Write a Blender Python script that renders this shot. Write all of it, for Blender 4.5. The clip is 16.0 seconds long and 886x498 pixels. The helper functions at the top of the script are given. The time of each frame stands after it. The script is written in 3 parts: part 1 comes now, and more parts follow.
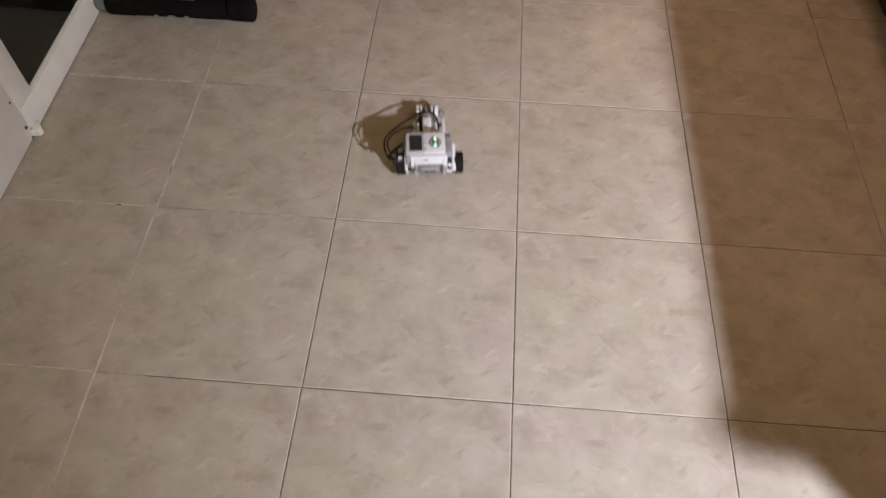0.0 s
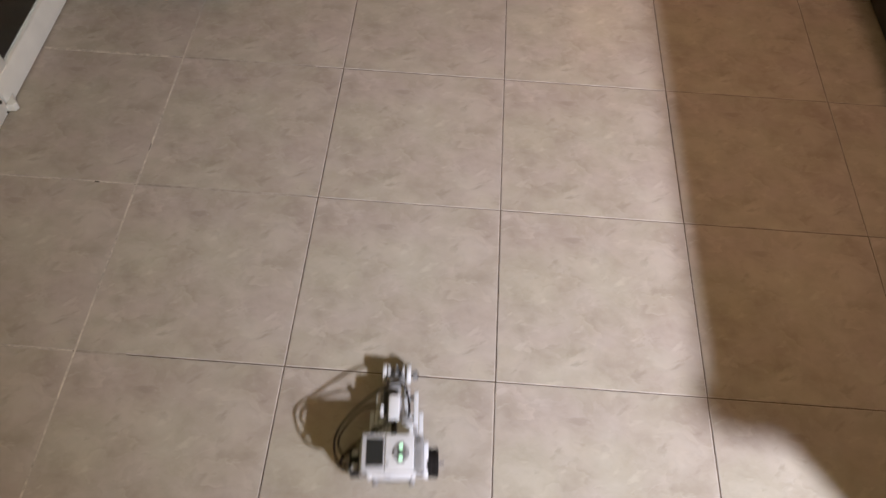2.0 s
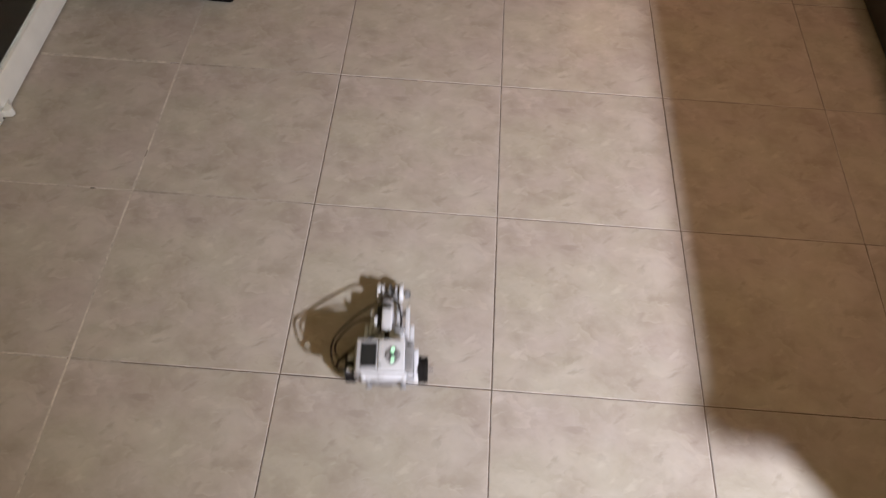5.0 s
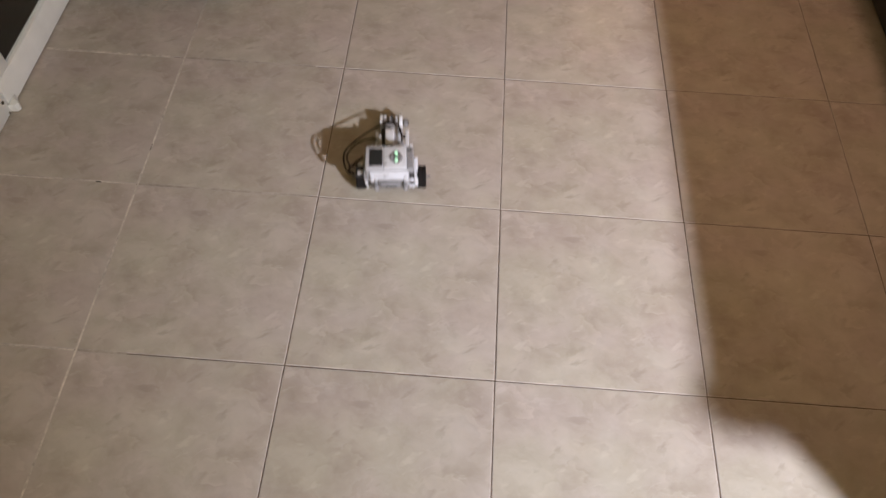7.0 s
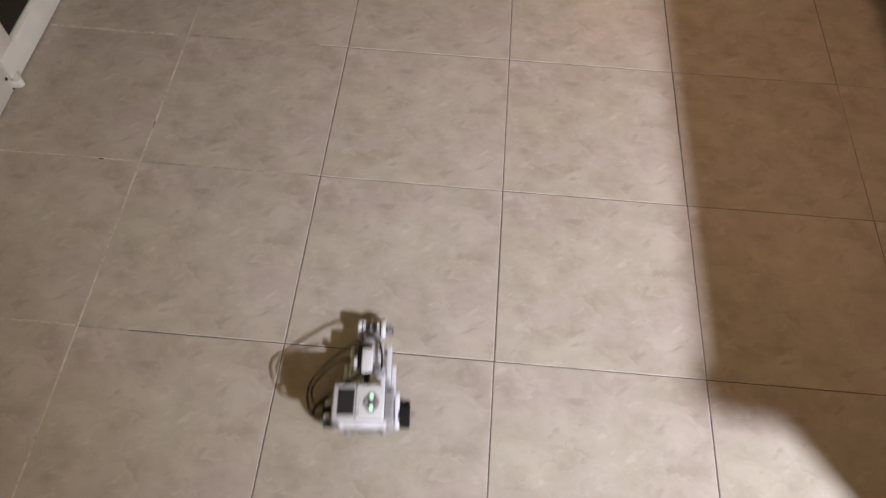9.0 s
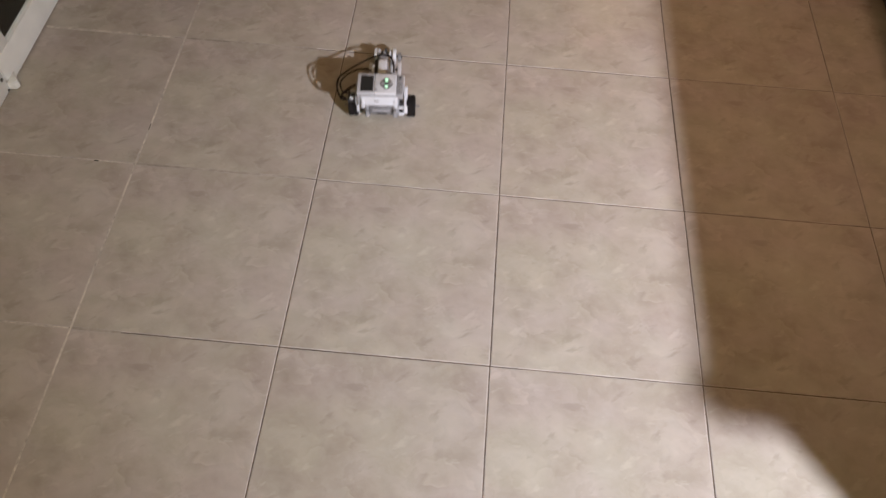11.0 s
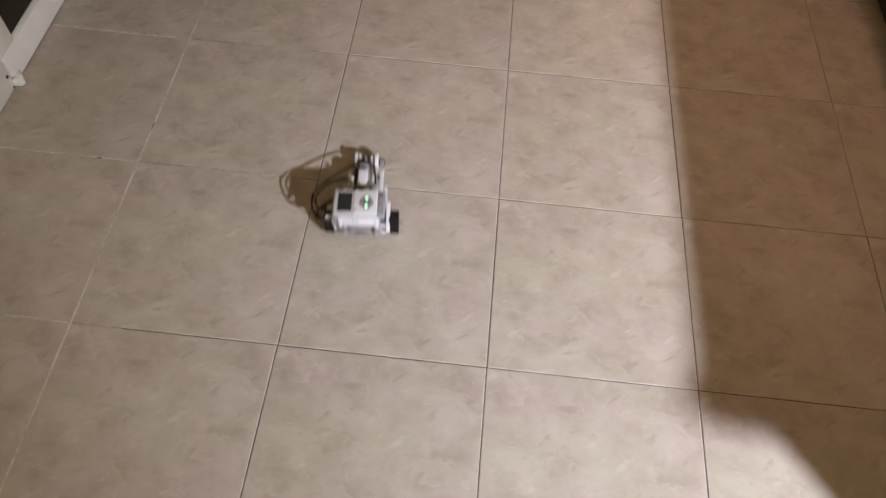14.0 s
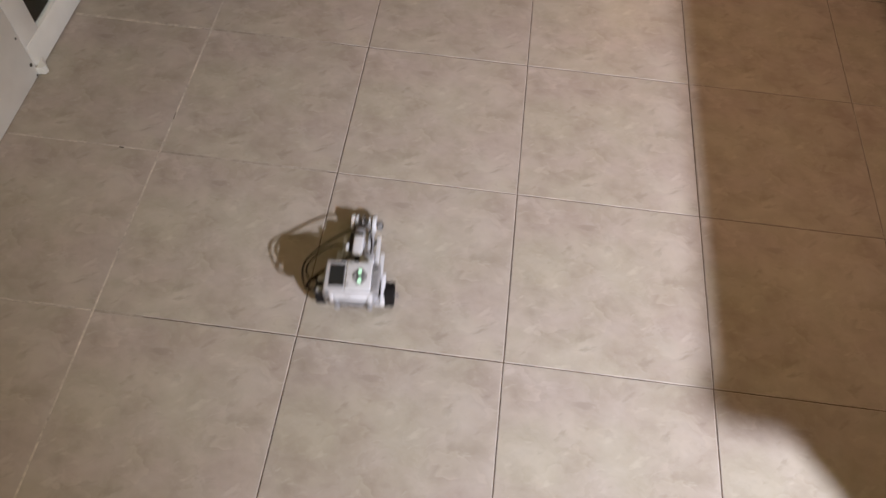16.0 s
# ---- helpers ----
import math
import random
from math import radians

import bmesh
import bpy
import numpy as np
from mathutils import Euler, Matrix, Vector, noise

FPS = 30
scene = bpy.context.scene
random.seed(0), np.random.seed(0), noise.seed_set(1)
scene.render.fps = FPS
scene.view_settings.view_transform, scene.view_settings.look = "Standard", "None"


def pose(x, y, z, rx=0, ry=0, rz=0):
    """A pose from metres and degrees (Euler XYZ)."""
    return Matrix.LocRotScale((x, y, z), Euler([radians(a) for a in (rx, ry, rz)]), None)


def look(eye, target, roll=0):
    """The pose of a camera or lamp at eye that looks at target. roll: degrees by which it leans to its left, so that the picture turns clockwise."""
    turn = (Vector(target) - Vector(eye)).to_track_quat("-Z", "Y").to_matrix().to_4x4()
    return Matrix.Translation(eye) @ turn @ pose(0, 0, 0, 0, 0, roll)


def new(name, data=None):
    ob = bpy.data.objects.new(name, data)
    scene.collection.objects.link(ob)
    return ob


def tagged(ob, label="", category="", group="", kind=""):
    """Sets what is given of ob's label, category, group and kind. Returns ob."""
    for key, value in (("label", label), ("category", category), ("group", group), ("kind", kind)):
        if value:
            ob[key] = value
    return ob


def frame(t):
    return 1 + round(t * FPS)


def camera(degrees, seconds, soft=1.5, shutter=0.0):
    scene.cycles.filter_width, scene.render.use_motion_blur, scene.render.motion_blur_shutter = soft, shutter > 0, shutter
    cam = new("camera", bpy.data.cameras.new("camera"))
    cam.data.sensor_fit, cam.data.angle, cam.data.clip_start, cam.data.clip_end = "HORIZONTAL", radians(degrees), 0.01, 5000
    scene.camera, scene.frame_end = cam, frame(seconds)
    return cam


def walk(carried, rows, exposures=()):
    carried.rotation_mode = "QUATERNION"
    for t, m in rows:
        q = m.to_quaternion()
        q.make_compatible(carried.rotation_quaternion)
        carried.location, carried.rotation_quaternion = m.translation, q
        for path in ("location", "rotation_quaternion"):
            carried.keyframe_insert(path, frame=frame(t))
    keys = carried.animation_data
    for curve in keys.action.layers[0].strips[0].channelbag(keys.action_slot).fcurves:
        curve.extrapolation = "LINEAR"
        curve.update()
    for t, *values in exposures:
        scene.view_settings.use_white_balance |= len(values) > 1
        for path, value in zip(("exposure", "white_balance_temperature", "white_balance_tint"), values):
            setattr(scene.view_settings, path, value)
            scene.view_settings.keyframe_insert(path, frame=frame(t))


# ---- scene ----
cam = camera(62.4, 16.0, soft=1.5, shutter=0.8)
PATH = [
    (0, (-0.115, -1.065, 1.459), (-0.185, 0.063, -0.192), 1.0),
    (0.5, (-0.112, -1.063, 1.462), (-0.176, 0.05, -0.198), 1.2),
    (1, (-0.1, -1.061, 1.461), (-0.146, 0.037, -0.21), 2.1),
    (1.5, (-0.111, -1.069, 1.454), (-0.149, 0.032, -0.214), 2.3),
    (2, (-0.115, -1.061, 1.455), (-0.136, 0.021, -0.227), 3.2),
    (2.5, (-0.115, -1.064, 1.45), (-0.143, 0.03, -0.224), 2.8),
    (3, (-0.115, -1.058, 1.452), (-0.135, 0.037, -0.221), 3.2),
    (3.5, (-0.116, -1.055, 1.457), (-0.138, 0.042, -0.215), 3.0),
    (4, (-0.114, -1.053, 1.455), (-0.131, 0.047, -0.214), 3.4),
    (6.5, (-0.108, -1.057, 1.456), (-0.127, 0.021, -0.229), 3.4),
    (7, (-0.106, -1.064, 1.456), (-0.137, 0.018, -0.225), 2.7),
    (7.5, (-0.104, -1.066, 1.461), (-0.133, 0.026, -0.215), 2.7),
    (8, (-0.11, -1.067, 1.451), (-0.137, 0.006, -0.236), 2.8),
    (8.5, (-0.086, -1.063, 1.454), (-0.133, -0.01, -0.246), 2.4),
    (9, (-0.091, -1.069, 1.449), (-0.139, -0.024, -0.256), 2.5),
    (11.5, (-0.09, -1.073, 1.439), (-0.129, -0.007, -0.253), 3.4),
    (12, (-0.087, -1.071, 1.444), (-0.131, -0.016, -0.255), 3.3),
    (12.5, (-0.1, -1.065, 1.451), (-0.146, -0.038, -0.265), 3.5),
    (13, (-0.09, -1.071, 1.446), (-0.158, -0.038, -0.266), 2.4),
    (13.5, (-0.092, -1.078, 1.447), (-0.153, -0.031, -0.256), 3.0),
    (14, (-0.088, -1.09, 1.442), (-0.128, -0.009, -0.24), 4.2),
    (14.5, (-0.097, -1.089, 1.455), (-0.136, -0.009, -0.228), 4.3),
    (15, (-0.087, -1.096, 1.45), (-0.149, -0.006, -0.226), 3.7),
    (15.5, (-0.1, -1.101, 1.441), (-0.167, -0.019, -0.24), 3.7),
    (16, (-0.114, -1.091, 1.455), (-0.171, -0.033, -0.242), 4.4),
]
walk(cam, [(t, look(eye, target, roll)) for t, eye, target, roll in PATH])

# ---- light: a cool white pendant behind the sideboard, a warm bulb at the room's far end, night outside; added unseen fill: a shaded warm lamp beside the sideboard, a warm bulb at the near end, a greenish ceiling lamp behind the camera ----
world = bpy.data.worlds.new("night")
scene.world = world
world.use_nodes = True
world.node_tree.nodes["Background"].inputs[0].default_value = (0.012, 0.014, 0.02, 1)
world.node_tree.nodes["Background"].inputs[1].default_value = 0.3
PENDANT = (1.85, -2.2, 1.8)
# the first bulb is unseen fill, added to even out the warm light
BULB_AND_FILL = ((1.5, -2.9, 2.35), (0.93, 3.66, 2.35))
# unseen warm fill, added to lift the shadow beside the sideboard
WARM_FILL, WARM_FILL_AIM = (1.02, -0.32, 2.3), (1.12, 1.15, 0.0)
# unseen greenish fill, added to tint the floor and door on the left
OLIVE_FILL = (-0.80, -1.15, 2.53)
ROOM_Z = 2.6


def lamp_light(name, kind, at, watts, colour, size, toward=None, cone=61):
    data = bpy.data.lights.new(name, kind)
    data.energy, data.color = watts, colour
    if kind == "POINT":
        data.shadow_soft_size = size
    elif kind == "SPOT":
        data.shadow_soft_size, data.spot_size, data.spot_blend = size, radians(cone), 1.0
    else:
        data.shape, data.size = "DISK", size
    ob = new(name, data)
    ob.matrix_basis = look(at, toward or (at[0], at[1], 0))
    return ob


lamp_light("pendant_light", "SPOT", PENDANT, 685, (0.885, 0.880, 0.970), 0.046, (0.63, -0.56, 0), 58)
lamp_light("warm_fill_light", "SPOT", WARM_FILL, 54, (1.0, 0.60, 0.40), 0.07, WARM_FILL_AIM, 96)
for at, watts in zip(BULB_AND_FILL, (24, 20)):
    lamp_light("bulb_and_fill_light", "POINT", at, watts, (1.0, 0.63, 0.38), 0.07)
lamp_light("olive_fill_light", "AREA", OLIVE_FILL, 3.3, (0.98, 1.0, 0.42), 0.34)

# ---- materials ----
def nodes_of(name):
    m = bpy.data.materials.new(name)
    m.use_nodes = True
    nt = m.node_tree
    return m, nt, nt.nodes["Principled BSDF"]


def plain(name, colour, rough=0.4, metal=0.0, grain=0.06, bump=0.05, scale=60.0, emit=0.0, spec=0.5):
    """A surface with faint mottling at two scales and fine relief."""
    m, nt, b = nodes_of(name)
    tc = nt.nodes.new("ShaderNodeTexCoord")
    n1 = nt.nodes.new("ShaderNodeTexNoise")
    n1.inputs["Scale"].default_value, n1.inputs["Detail"].default_value = scale, 6
    n2 = nt.nodes.new("ShaderNodeTexNoise")
    n2.inputs["Scale"].default_value = scale * 0.13
    add = nt.nodes.new("ShaderNodeMath")
    add.operation = "ADD"
    ramp = nt.nodes.new("ShaderNodeValToRGB")
    lo = [c * (1 - grain * 2) for c in colour]
    hi = [min(1, c * (1 + grain)) for c in colour]
    ramp.color_ramp.elements[0].position, ramp.color_ramp.elements[1].position = 0.35, 0.65
    ramp.color_ramp.elements[0].color, ramp.color_ramp.elements[1].color = (*lo, 1), (*hi, 1)
    half = nt.nodes.new("ShaderNodeMath")
    half.operation, half.inputs[1].default_value = "MULTIPLY", 0.5
    bp = nt.nodes.new("ShaderNodeBump")
    bp.inputs["Strength"].default_value, bp.inputs["Distance"].default_value = bump, 0.002
    for n in (n1, n2):
        nt.links.new(tc.outputs["Object"], n.inputs["Vector"])
    nt.links.new(n1.outputs["Fac"], add.inputs[0])
    nt.links.new(n2.outputs["Fac"], add.inputs[1])
    nt.links.new(add.outputs[0], half.inputs[0])
    nt.links.new(half.outputs[0], ramp.inputs["Fac"])
    nt.links.new(ramp.outputs["Color"], b.inputs["Base Color"])
    nt.links.new(n1.outputs["Fac"], bp.inputs["Height"])
    nt.links.new(bp.outputs["Normal"], b.inputs["Normal"])
    b.inputs["Roughness"].default_value, b.inputs["Metallic"].default_value = rough, metal
    b.inputs["Specular IOR Level"].default_value = spec
    if emit:
        b.inputs["Emission Color"].default_value, b.inputs["Emission Strength"].default_value = (*colour, 1), emit
    return m


def tile_material():
    """Glazed beige ceramic; every tile carries the same print of soft clouds with a few broken veins."""
    m, nt, b = nodes_of("beige_ceramic")
    N, L = nt.nodes.new, nt.links.new

    def noise_of(vector, scale, detail, rough=0.5, shift=0.0):
        n = N("ShaderNodeTexNoise")
        n.noise_dimensions = "4D"
        n.inputs["W"].default_value = shift
        n.inputs["Scale"].default_value, n.inputs["Detail"].default_value, n.inputs["Roughness"].default_value = scale, detail, rough
        L(vector, n.inputs["Vector"])
        return n

    def ramp_of(fac, *stops):
        r = N("ShaderNodeValToRGB")
        e = r.color_ramp.elements
        while len(e) < len(stops):
            e.new(0.5)
        for k, (p, c) in enumerate(stops):
            e[k].position, e[k].color = p, (*c, 1)
        L(fac, r.inputs["Fac"])
        return r.outputs["Color"]

    def mixed(kind, fac, a, b_, gain=1.0):
        x = N("ShaderNodeMixRGB")
        x.blend_type = kind
        if isinstance(fac, float):
            x.inputs["Fac"].default_value = fac
        else:
            g = N("ShaderNodeMath")
            g.operation, g.inputs[1].default_value = "MULTIPLY", gain
            L(fac, g.inputs[0])
            L(g.outputs[0], x.inputs["Fac"])
        for v, k in ((a, "Color1"), (b_, "Color2")):
            if isinstance(v, tuple):
                x.inputs[k].default_value = (*v, 1)
            else:
                L(v, x.inputs[k])
        return x.outputs["Color"]

    def maths(kind, x, y=0.0):
        k = N("ShaderNodeMath")
        k.operation, k.inputs[1].default_value = kind, y
        L(x, k.inputs[0])
        return k.outputs[0]

    tc, info = N("ShaderNodeTexCoord"), N("ShaderNodeObjectInfo")
    warp = noise_of(tc.outputs["Object"], 11.0, 4, 0.55, shift=1.7)
    wv = N("ShaderNodeVectorMath")
    wv.operation, wv.inputs[1].default_value = "MULTIPLY_ADD", (0.060, 0.060, 0.0)
    L(warp.outputs["Color"], wv.inputs[0])
    L(tc.outputs["Object"], wv.inputs[2])
    # the print runs aslant: stretched along one diagonal
    mp = N("ShaderNodeMapping")
    mp.inputs["Rotation"].default_value, mp.inputs["Scale"].default_value = (0, 0, radians(-38)), (0.86, 1.14, 1.0)
    L(wv.outputs[0], mp.inputs["Vector"])
    v = mp.outputs[0]
    cloud = noise_of(v, 13.0, 6, 0.6, 3.1)
    base = ramp_of(cloud.outputs["Fac"], (0.33, (0.398, 0.352, 0.306)), (0.5, (0.462, 0.414, 0.374)), (0.68, (0.508, 0.468, 0.436)))
    # overlapping washes: each ends in a crisp edge on one side and fades on the other
    for scale, shift, steps, tone, gain in ((12.0, 5.4, 4.5, (0.600, 0.555, 0.500), 0.42), (17.0, 9.3, 4.0, (0.362, 0.316, 0.258), 0.30), (23.0, 4.3, 3.0, (0.530, 0.478, 0.440), 0.34)):
        wash = noise_of(v, scale, 3.5, 0.55, shift)
        edge = maths("FRACT", maths("MULTIPLY", wash.outputs["Fac"], steps))
        shape = ramp_of(edge, (0.0, (0, 0, 0)), (0.72, (0.8, 0.8, 0.8)), (0.86, (1, 1, 1)), (1.0, (0, 0, 0)))
        gate = noise_of(tc.outputs["Object"], 12.0, 2, 0.5, shift + 2.0)
        keep = ramp_of(gate.outputs["Fac"], (0.42, (0, 0, 0)), (0.60, (1, 1, 1)))
        base = mixed("MIX", mixed("MULTIPLY", 1.0, shape, keep), base, tone, gain)
    # a few short dull strokes
    ms = N("ShaderNodeMapping")
    ms.inputs["Scale"].default_value = (0.7, 1.5, 1.0)
    L(v, ms.inputs["Vector"])
    flakes = noise_of(ms.outputs[0], 21.0, 3, 0.55, 7.7)
    stroke = ramp_of(flakes.outputs["Fac"], (0.62, (0, 0, 0)), (0.70, (1, 1, 1)))
    base = mixed("MIX", stroke, base, (0.300, 0.262, 0.215), 0.40)
    light = ramp_of(flakes.outputs["Fac"], (0.30, (1, 1, 1)), (0.37, (0, 0, 0)))
    base = mixed("MIX", light, base, (0.600, 0.565, 0.520), 0.45)
    # slow drift between pinkish and olive beige
    drift = noise_of(v, 5.0, 2, 0.5, 6.6)
    tint = ramp_of(drift.outputs["Fac"], (0.38, (0.985, 0.965, 0.972)), (0.62, (0.965, 0.985, 0.925)))
    base = mixed("MULTIPLY", 1.0, base, tint)
    # tiles differ a little from one another, and the floor is slightly soiled
    hsv = N("ShaderNodeHueSaturation")
    val = N("ShaderNodeMapRange")
    val.inputs["To Min"].default_value, val.inputs["To Max"].default_value = 0.97, 1.03
    L(info.outputs["Random"], val.inputs["Value"])
    L(val.outputs[0], hsv.inputs["Value"])
    L(base, hsv.inputs["Color"])
    geo = N("ShaderNodeNewGeometry")
    soil = noise_of(geo.outputs["Position"], 2.2, 6, 0.65, 0.3)
    dirt = ramp_of(soil.outputs["Fac"], (0.35, (0.93, 0.92, 0.90)), (0.6, (1, 1, 1)))
    L(mixed("MULTIPLY", 1.0, hsv.outputs["Color"], dirt), b.inputs["Base Color"])
    rough = N("ShaderNodeMapRange")
    rough.inputs["To Min"].default_value, rough.inputs["To Max"].default_value = 0.20, 0.36
    L(soil.outputs["Fac"], rough.inputs["Value"])
    L(rough.outputs[0], b.inputs["Roughness"])
    bp = N("ShaderNodeBump")
    bp.inputs["Strength"].default_value, bp.inputs["Distance"].default_value = 0.10, 0.001
    L(flakes.outputs["Fac"], bp.inputs["Height"])
    L(bp.outputs["Normal"], b.inputs["Normal"])
    b.inputs["Specular IOR Level"].default_value = 0.14
    return m


def glass_material():
    m, nt, b = nodes_of("window_glass")
    b.inputs["Base Color"].default_value = (0.85, 0.9, 0.88, 1)
    b.inputs["Roughness"].default_value, b.inputs["Transmission Weight"].default_value = 0.02, 1.0
    b.inputs["IOR"].default_value = 1.3
    return m


TILE = tile_material()
# bright halo along the joints, put into the colour of the tile rim
EDGE_HALO = plain("pale_edge_halo", (0.52, 0.472, 0.432), 0.6, grain=0.14, scale=70, spec=0.12)
GROUT_FADED = plain("faded_grout", (0.43, 0.385, 0.335), 0.85, grain=0.2, scale=50)
GROUT_DARK = plain("dark_grout", (0.185, 0.14, 0.105), 0.9, grain=0.3, scale=90)
GROUT_BLACK = plain("black_dirt", (0.03, 0.025, 0.02), 0.9)
GROUT_PALE = plain("pale_grout", (0.60, 0.55, 0.48), 0.8, grain=0.2, scale=90)
WALL = plain("cream_wall_paint", (0.56, 0.44, 0.31), 0.85, grain=0.04, bump=0.2, scale=30)
CEIL = plain("white_ceiling_paint", (0.78, 0.74, 0.68), 0.9, grain=0.03, bump=0.2, scale=30)
PVC = plain("white_pvc", (0.84, 0.85, 0.80), 0.38, grain=0.05, scale=14)
GLASS = glass_material()
NIGHT = plain("dark_terrace_paving", (0.012, 0.013, 0.012), 0.7, grain=0.2, scale=6)
BLACK_CLOTH = plain("black_nylon", (0.005, 0.0045, 0.0045), 0.85, grain=0.3, bump=0.3, scale=200, spec=0.15)
GREY_CLEAR = plain("smoky_grey_plastic", (0.16, 0.16, 0.15), 0.3, grain=0.1)
PALE_MARK = plain("pale_print", (0.30, 0.27, 0.25), 0.6)
DARKWOOD = plain("dark_stained_wood", (0.040, 0.032, 0.029), 0.45, grain=0.3, bump=0.2, scale=24)
WHITE = plain("white_plastic", (0.72, 0.74, 0.79), 0.32, grain=0.03, scale=40)
PALE_GREY = plain("pale_grey_plastic", (0.53, 0.54, 0.58), 0.35, grain=0.03, scale=40)
LIGHT_GREY = plain("light_grey_plastic", (0.34, 0.345, 0.37), 0.36, grain=0.05, scale=40)
MID_GREY = plain("mid_grey_plastic", (0.20, 0.20, 0.21), 0.38, grain=0.06, scale=40)
DARK = plain("dark_grey_plastic", (0.035, 0.034, 0.036), 0.4, grain=0.1, scale=40)
FRINGE = plain("dark_brown_fringe", (0.06, 0.045, 0.035), 0.95, grain=0.3, bump=0.4, scale=120, spec=0.1)
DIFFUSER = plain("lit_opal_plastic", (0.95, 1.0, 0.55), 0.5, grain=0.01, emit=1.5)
RUBBER = plain("black_rubber", (0.012, 0.010, 0.010), 0.8, grain=0.2, bump=0.4, scale=180, spec=0.2)
CABLE = plain("black_cable_sheath", (0.012, 0.007, 0.005), 0.7, grain=0.1, spec=0.12)
LCD = plain("dark_screen", (0.028, 0.030, 0.030), 0.22, grain=0.05)
GREEN = plain("green_status_light", (0.55, 0.95, 0.68), 0.3, emit=0.85)
METAL = plain("brushed_metal", (0.45, 0.43, 0.40), 0.35, metal=0.9)
SCREW = plain("dull_screw", (0.08, 0.075, 0.06), 0.5, metal=0.6)


# ---- mesh helpers ----
def box(bm, x0, x1, y0, y1, z0, z1, bevel=0.0, seg=2):
    r = bmesh.ops.create_cube(bm, size=1.0, matrix=Matrix.Translation(((x0 + x1) / 2, (y0 + y1) / 2, (z0 + z1) / 2)) @ Matrix.Diagonal((x1 - x0, y1 - y0, z1 - z0, 1)))
    if bevel:
        es = list({e for v in r["verts"] for e in v.link_edges})
        bmesh.ops.bevel(bm, geom=es, offset=bevel, segments=seg, affect="EDGES", profile=0.5)
    return bm


def cyl(bm, a, b, r0, r1=None, n=20, bevel=0.0):
    """A cylinder or cone from a to b."""
    a, b = Vector(a), Vector(b)
    d = b - a
    m = Matrix.Translation((a + b) / 2) @ d.to_track_quat("Z", "Y").to_matrix().to_4x4()
    r = bmesh.ops.create_cone(bm, cap_ends=True, segments=n, radius1=r0, radius2=r0 if r1 is None else r1, depth=d.length, matrix=m)
    if bevel:
        es = [e for e in {e for v in r["verts"] for e in v.link_edges} if any(len(f.verts) > 4 for f in e.link_faces)]
        bmesh.ops.bevel(bm, geom=es, offset=bevel, segments=2, affect="EDGES", profile=0.5)
    return bm


def slab(bm, outline, axis, lo, hi, bevel=0.0):
    """An outline of 2D points pushed out along an axis (0: x, 1: y, 2: z) from lo to hi."""
    def at(p, h):
        q = list(p)
        q.insert(axis, h)
        return q
    low = [bm.verts.new(at(p, lo)) for p in outline]
    top = [bm.verts.new(at(p, hi)) for p in outline]
    n = len(outline)
    faces = [bm.faces.new(low), bm.faces.new(top)]
    for i in range(n):
        faces.append(bm.faces.new((low[i], low[(i + 1) % n], top[(i + 1) % n], top[i])))
    bmesh.ops.recalc_face_normals(bm, faces=faces)
    if bevel:
        es = list(faces[0].edges) + list(faces[1].edges)
        bmesh.ops.bevel(bm, geom=es, offset=bevel, segments=2, affect="EDGES", profile=0.5)
    return bm


def stadium(u0, v0, u1, v1, r, n=8):
    """The outline of a rounded bar from (u0, v0) to (u1, v1)."""
    a = math.atan2(v1 - v0, u1 - u0)
    pts = []
    for cu, cv, s in ((u1, v1, a - math.pi / 2), (u0, v0, a + math.pi / 2)):
        pts += [(cu + r * math.cos(s + math.pi * k / n), cv + r * math.sin(s + math.pi * k / n)) for k in range(n + 1)]
    return pts


def tube(bm, knots, r, n=8, step=10):
    """A round sheath along a smooth curve through the knots."""
    ks = [Vector(k) for k in knots]
    ks = [ks[0] * 2 - ks[1]] + ks + [ks[-1] * 2 - ks[-2]]
    pts = []
    for i in range(1, len(ks) - 2):
        for s in range(step):
            t = s / step
            p0, p1, p2, p3 = ks[i - 1:i + 3]
            pts.append(0.5 * (2 * p1 + (p2 - p0) * t + (2 * p0 - 5 * p1 + 4 * p2 - p3) * t * t + (3 * p1 - p0 - 3 * p2 + p3) * t ** 3))
    pts.append(ks[-2])
    rings = []
    up = Vector((0.1, 0.2, 1))
    for i, p in enumerate(pts):
        d = (pts[min(i + 1, len(pts) - 1)] - pts[max(i - 1, 0)]).normalized()
        u = d.cross(up)
        if u.length < 1e-4:
            u = d.cross(Vector((1, 0, 0)))
        u.normalize()
        v = d.cross(u)
        rings.append([bm.verts.new(p + r * (u * math.cos(2 * math.pi * k / n) + v * math.sin(2 * math.pi * k / n))) for k in range(n)])
    for a, b in zip(rings, rings[1:]):
        for k in range(n):
            bm.faces.new((a[k], a[(k + 1) % n], b[(k + 1) % n], b[k]))
    bm.faces.new(rings[0])
    bm.faces.new(rings[-1])
    bmesh.ops.recalc_face_normals(bm, faces=bm.faces)
    return bm


def lathe(bm, x, y, z, ring, n=28):
    """A closed profile of radii and heights turned about the upright through (x, y), over z."""
    m = len(ring)
    rings = []
    for k in range(n):
        a = 2 * math.pi * k / n
        rings.append([bm.verts.new((x + r * math.cos(a), y + r * math.sin(a), z + h)) for r, h in ring])
    for k in range(n):
        p, q = rings[k], rings[(k + 1) % n]
        for i in range(m):
            bm.faces.new((p[i], p[(i + 1) % m], q[(i + 1) % m], q[i]))
    bmesh.ops.recalc_face_normals(bm, faces=bm.faces)
    return bm


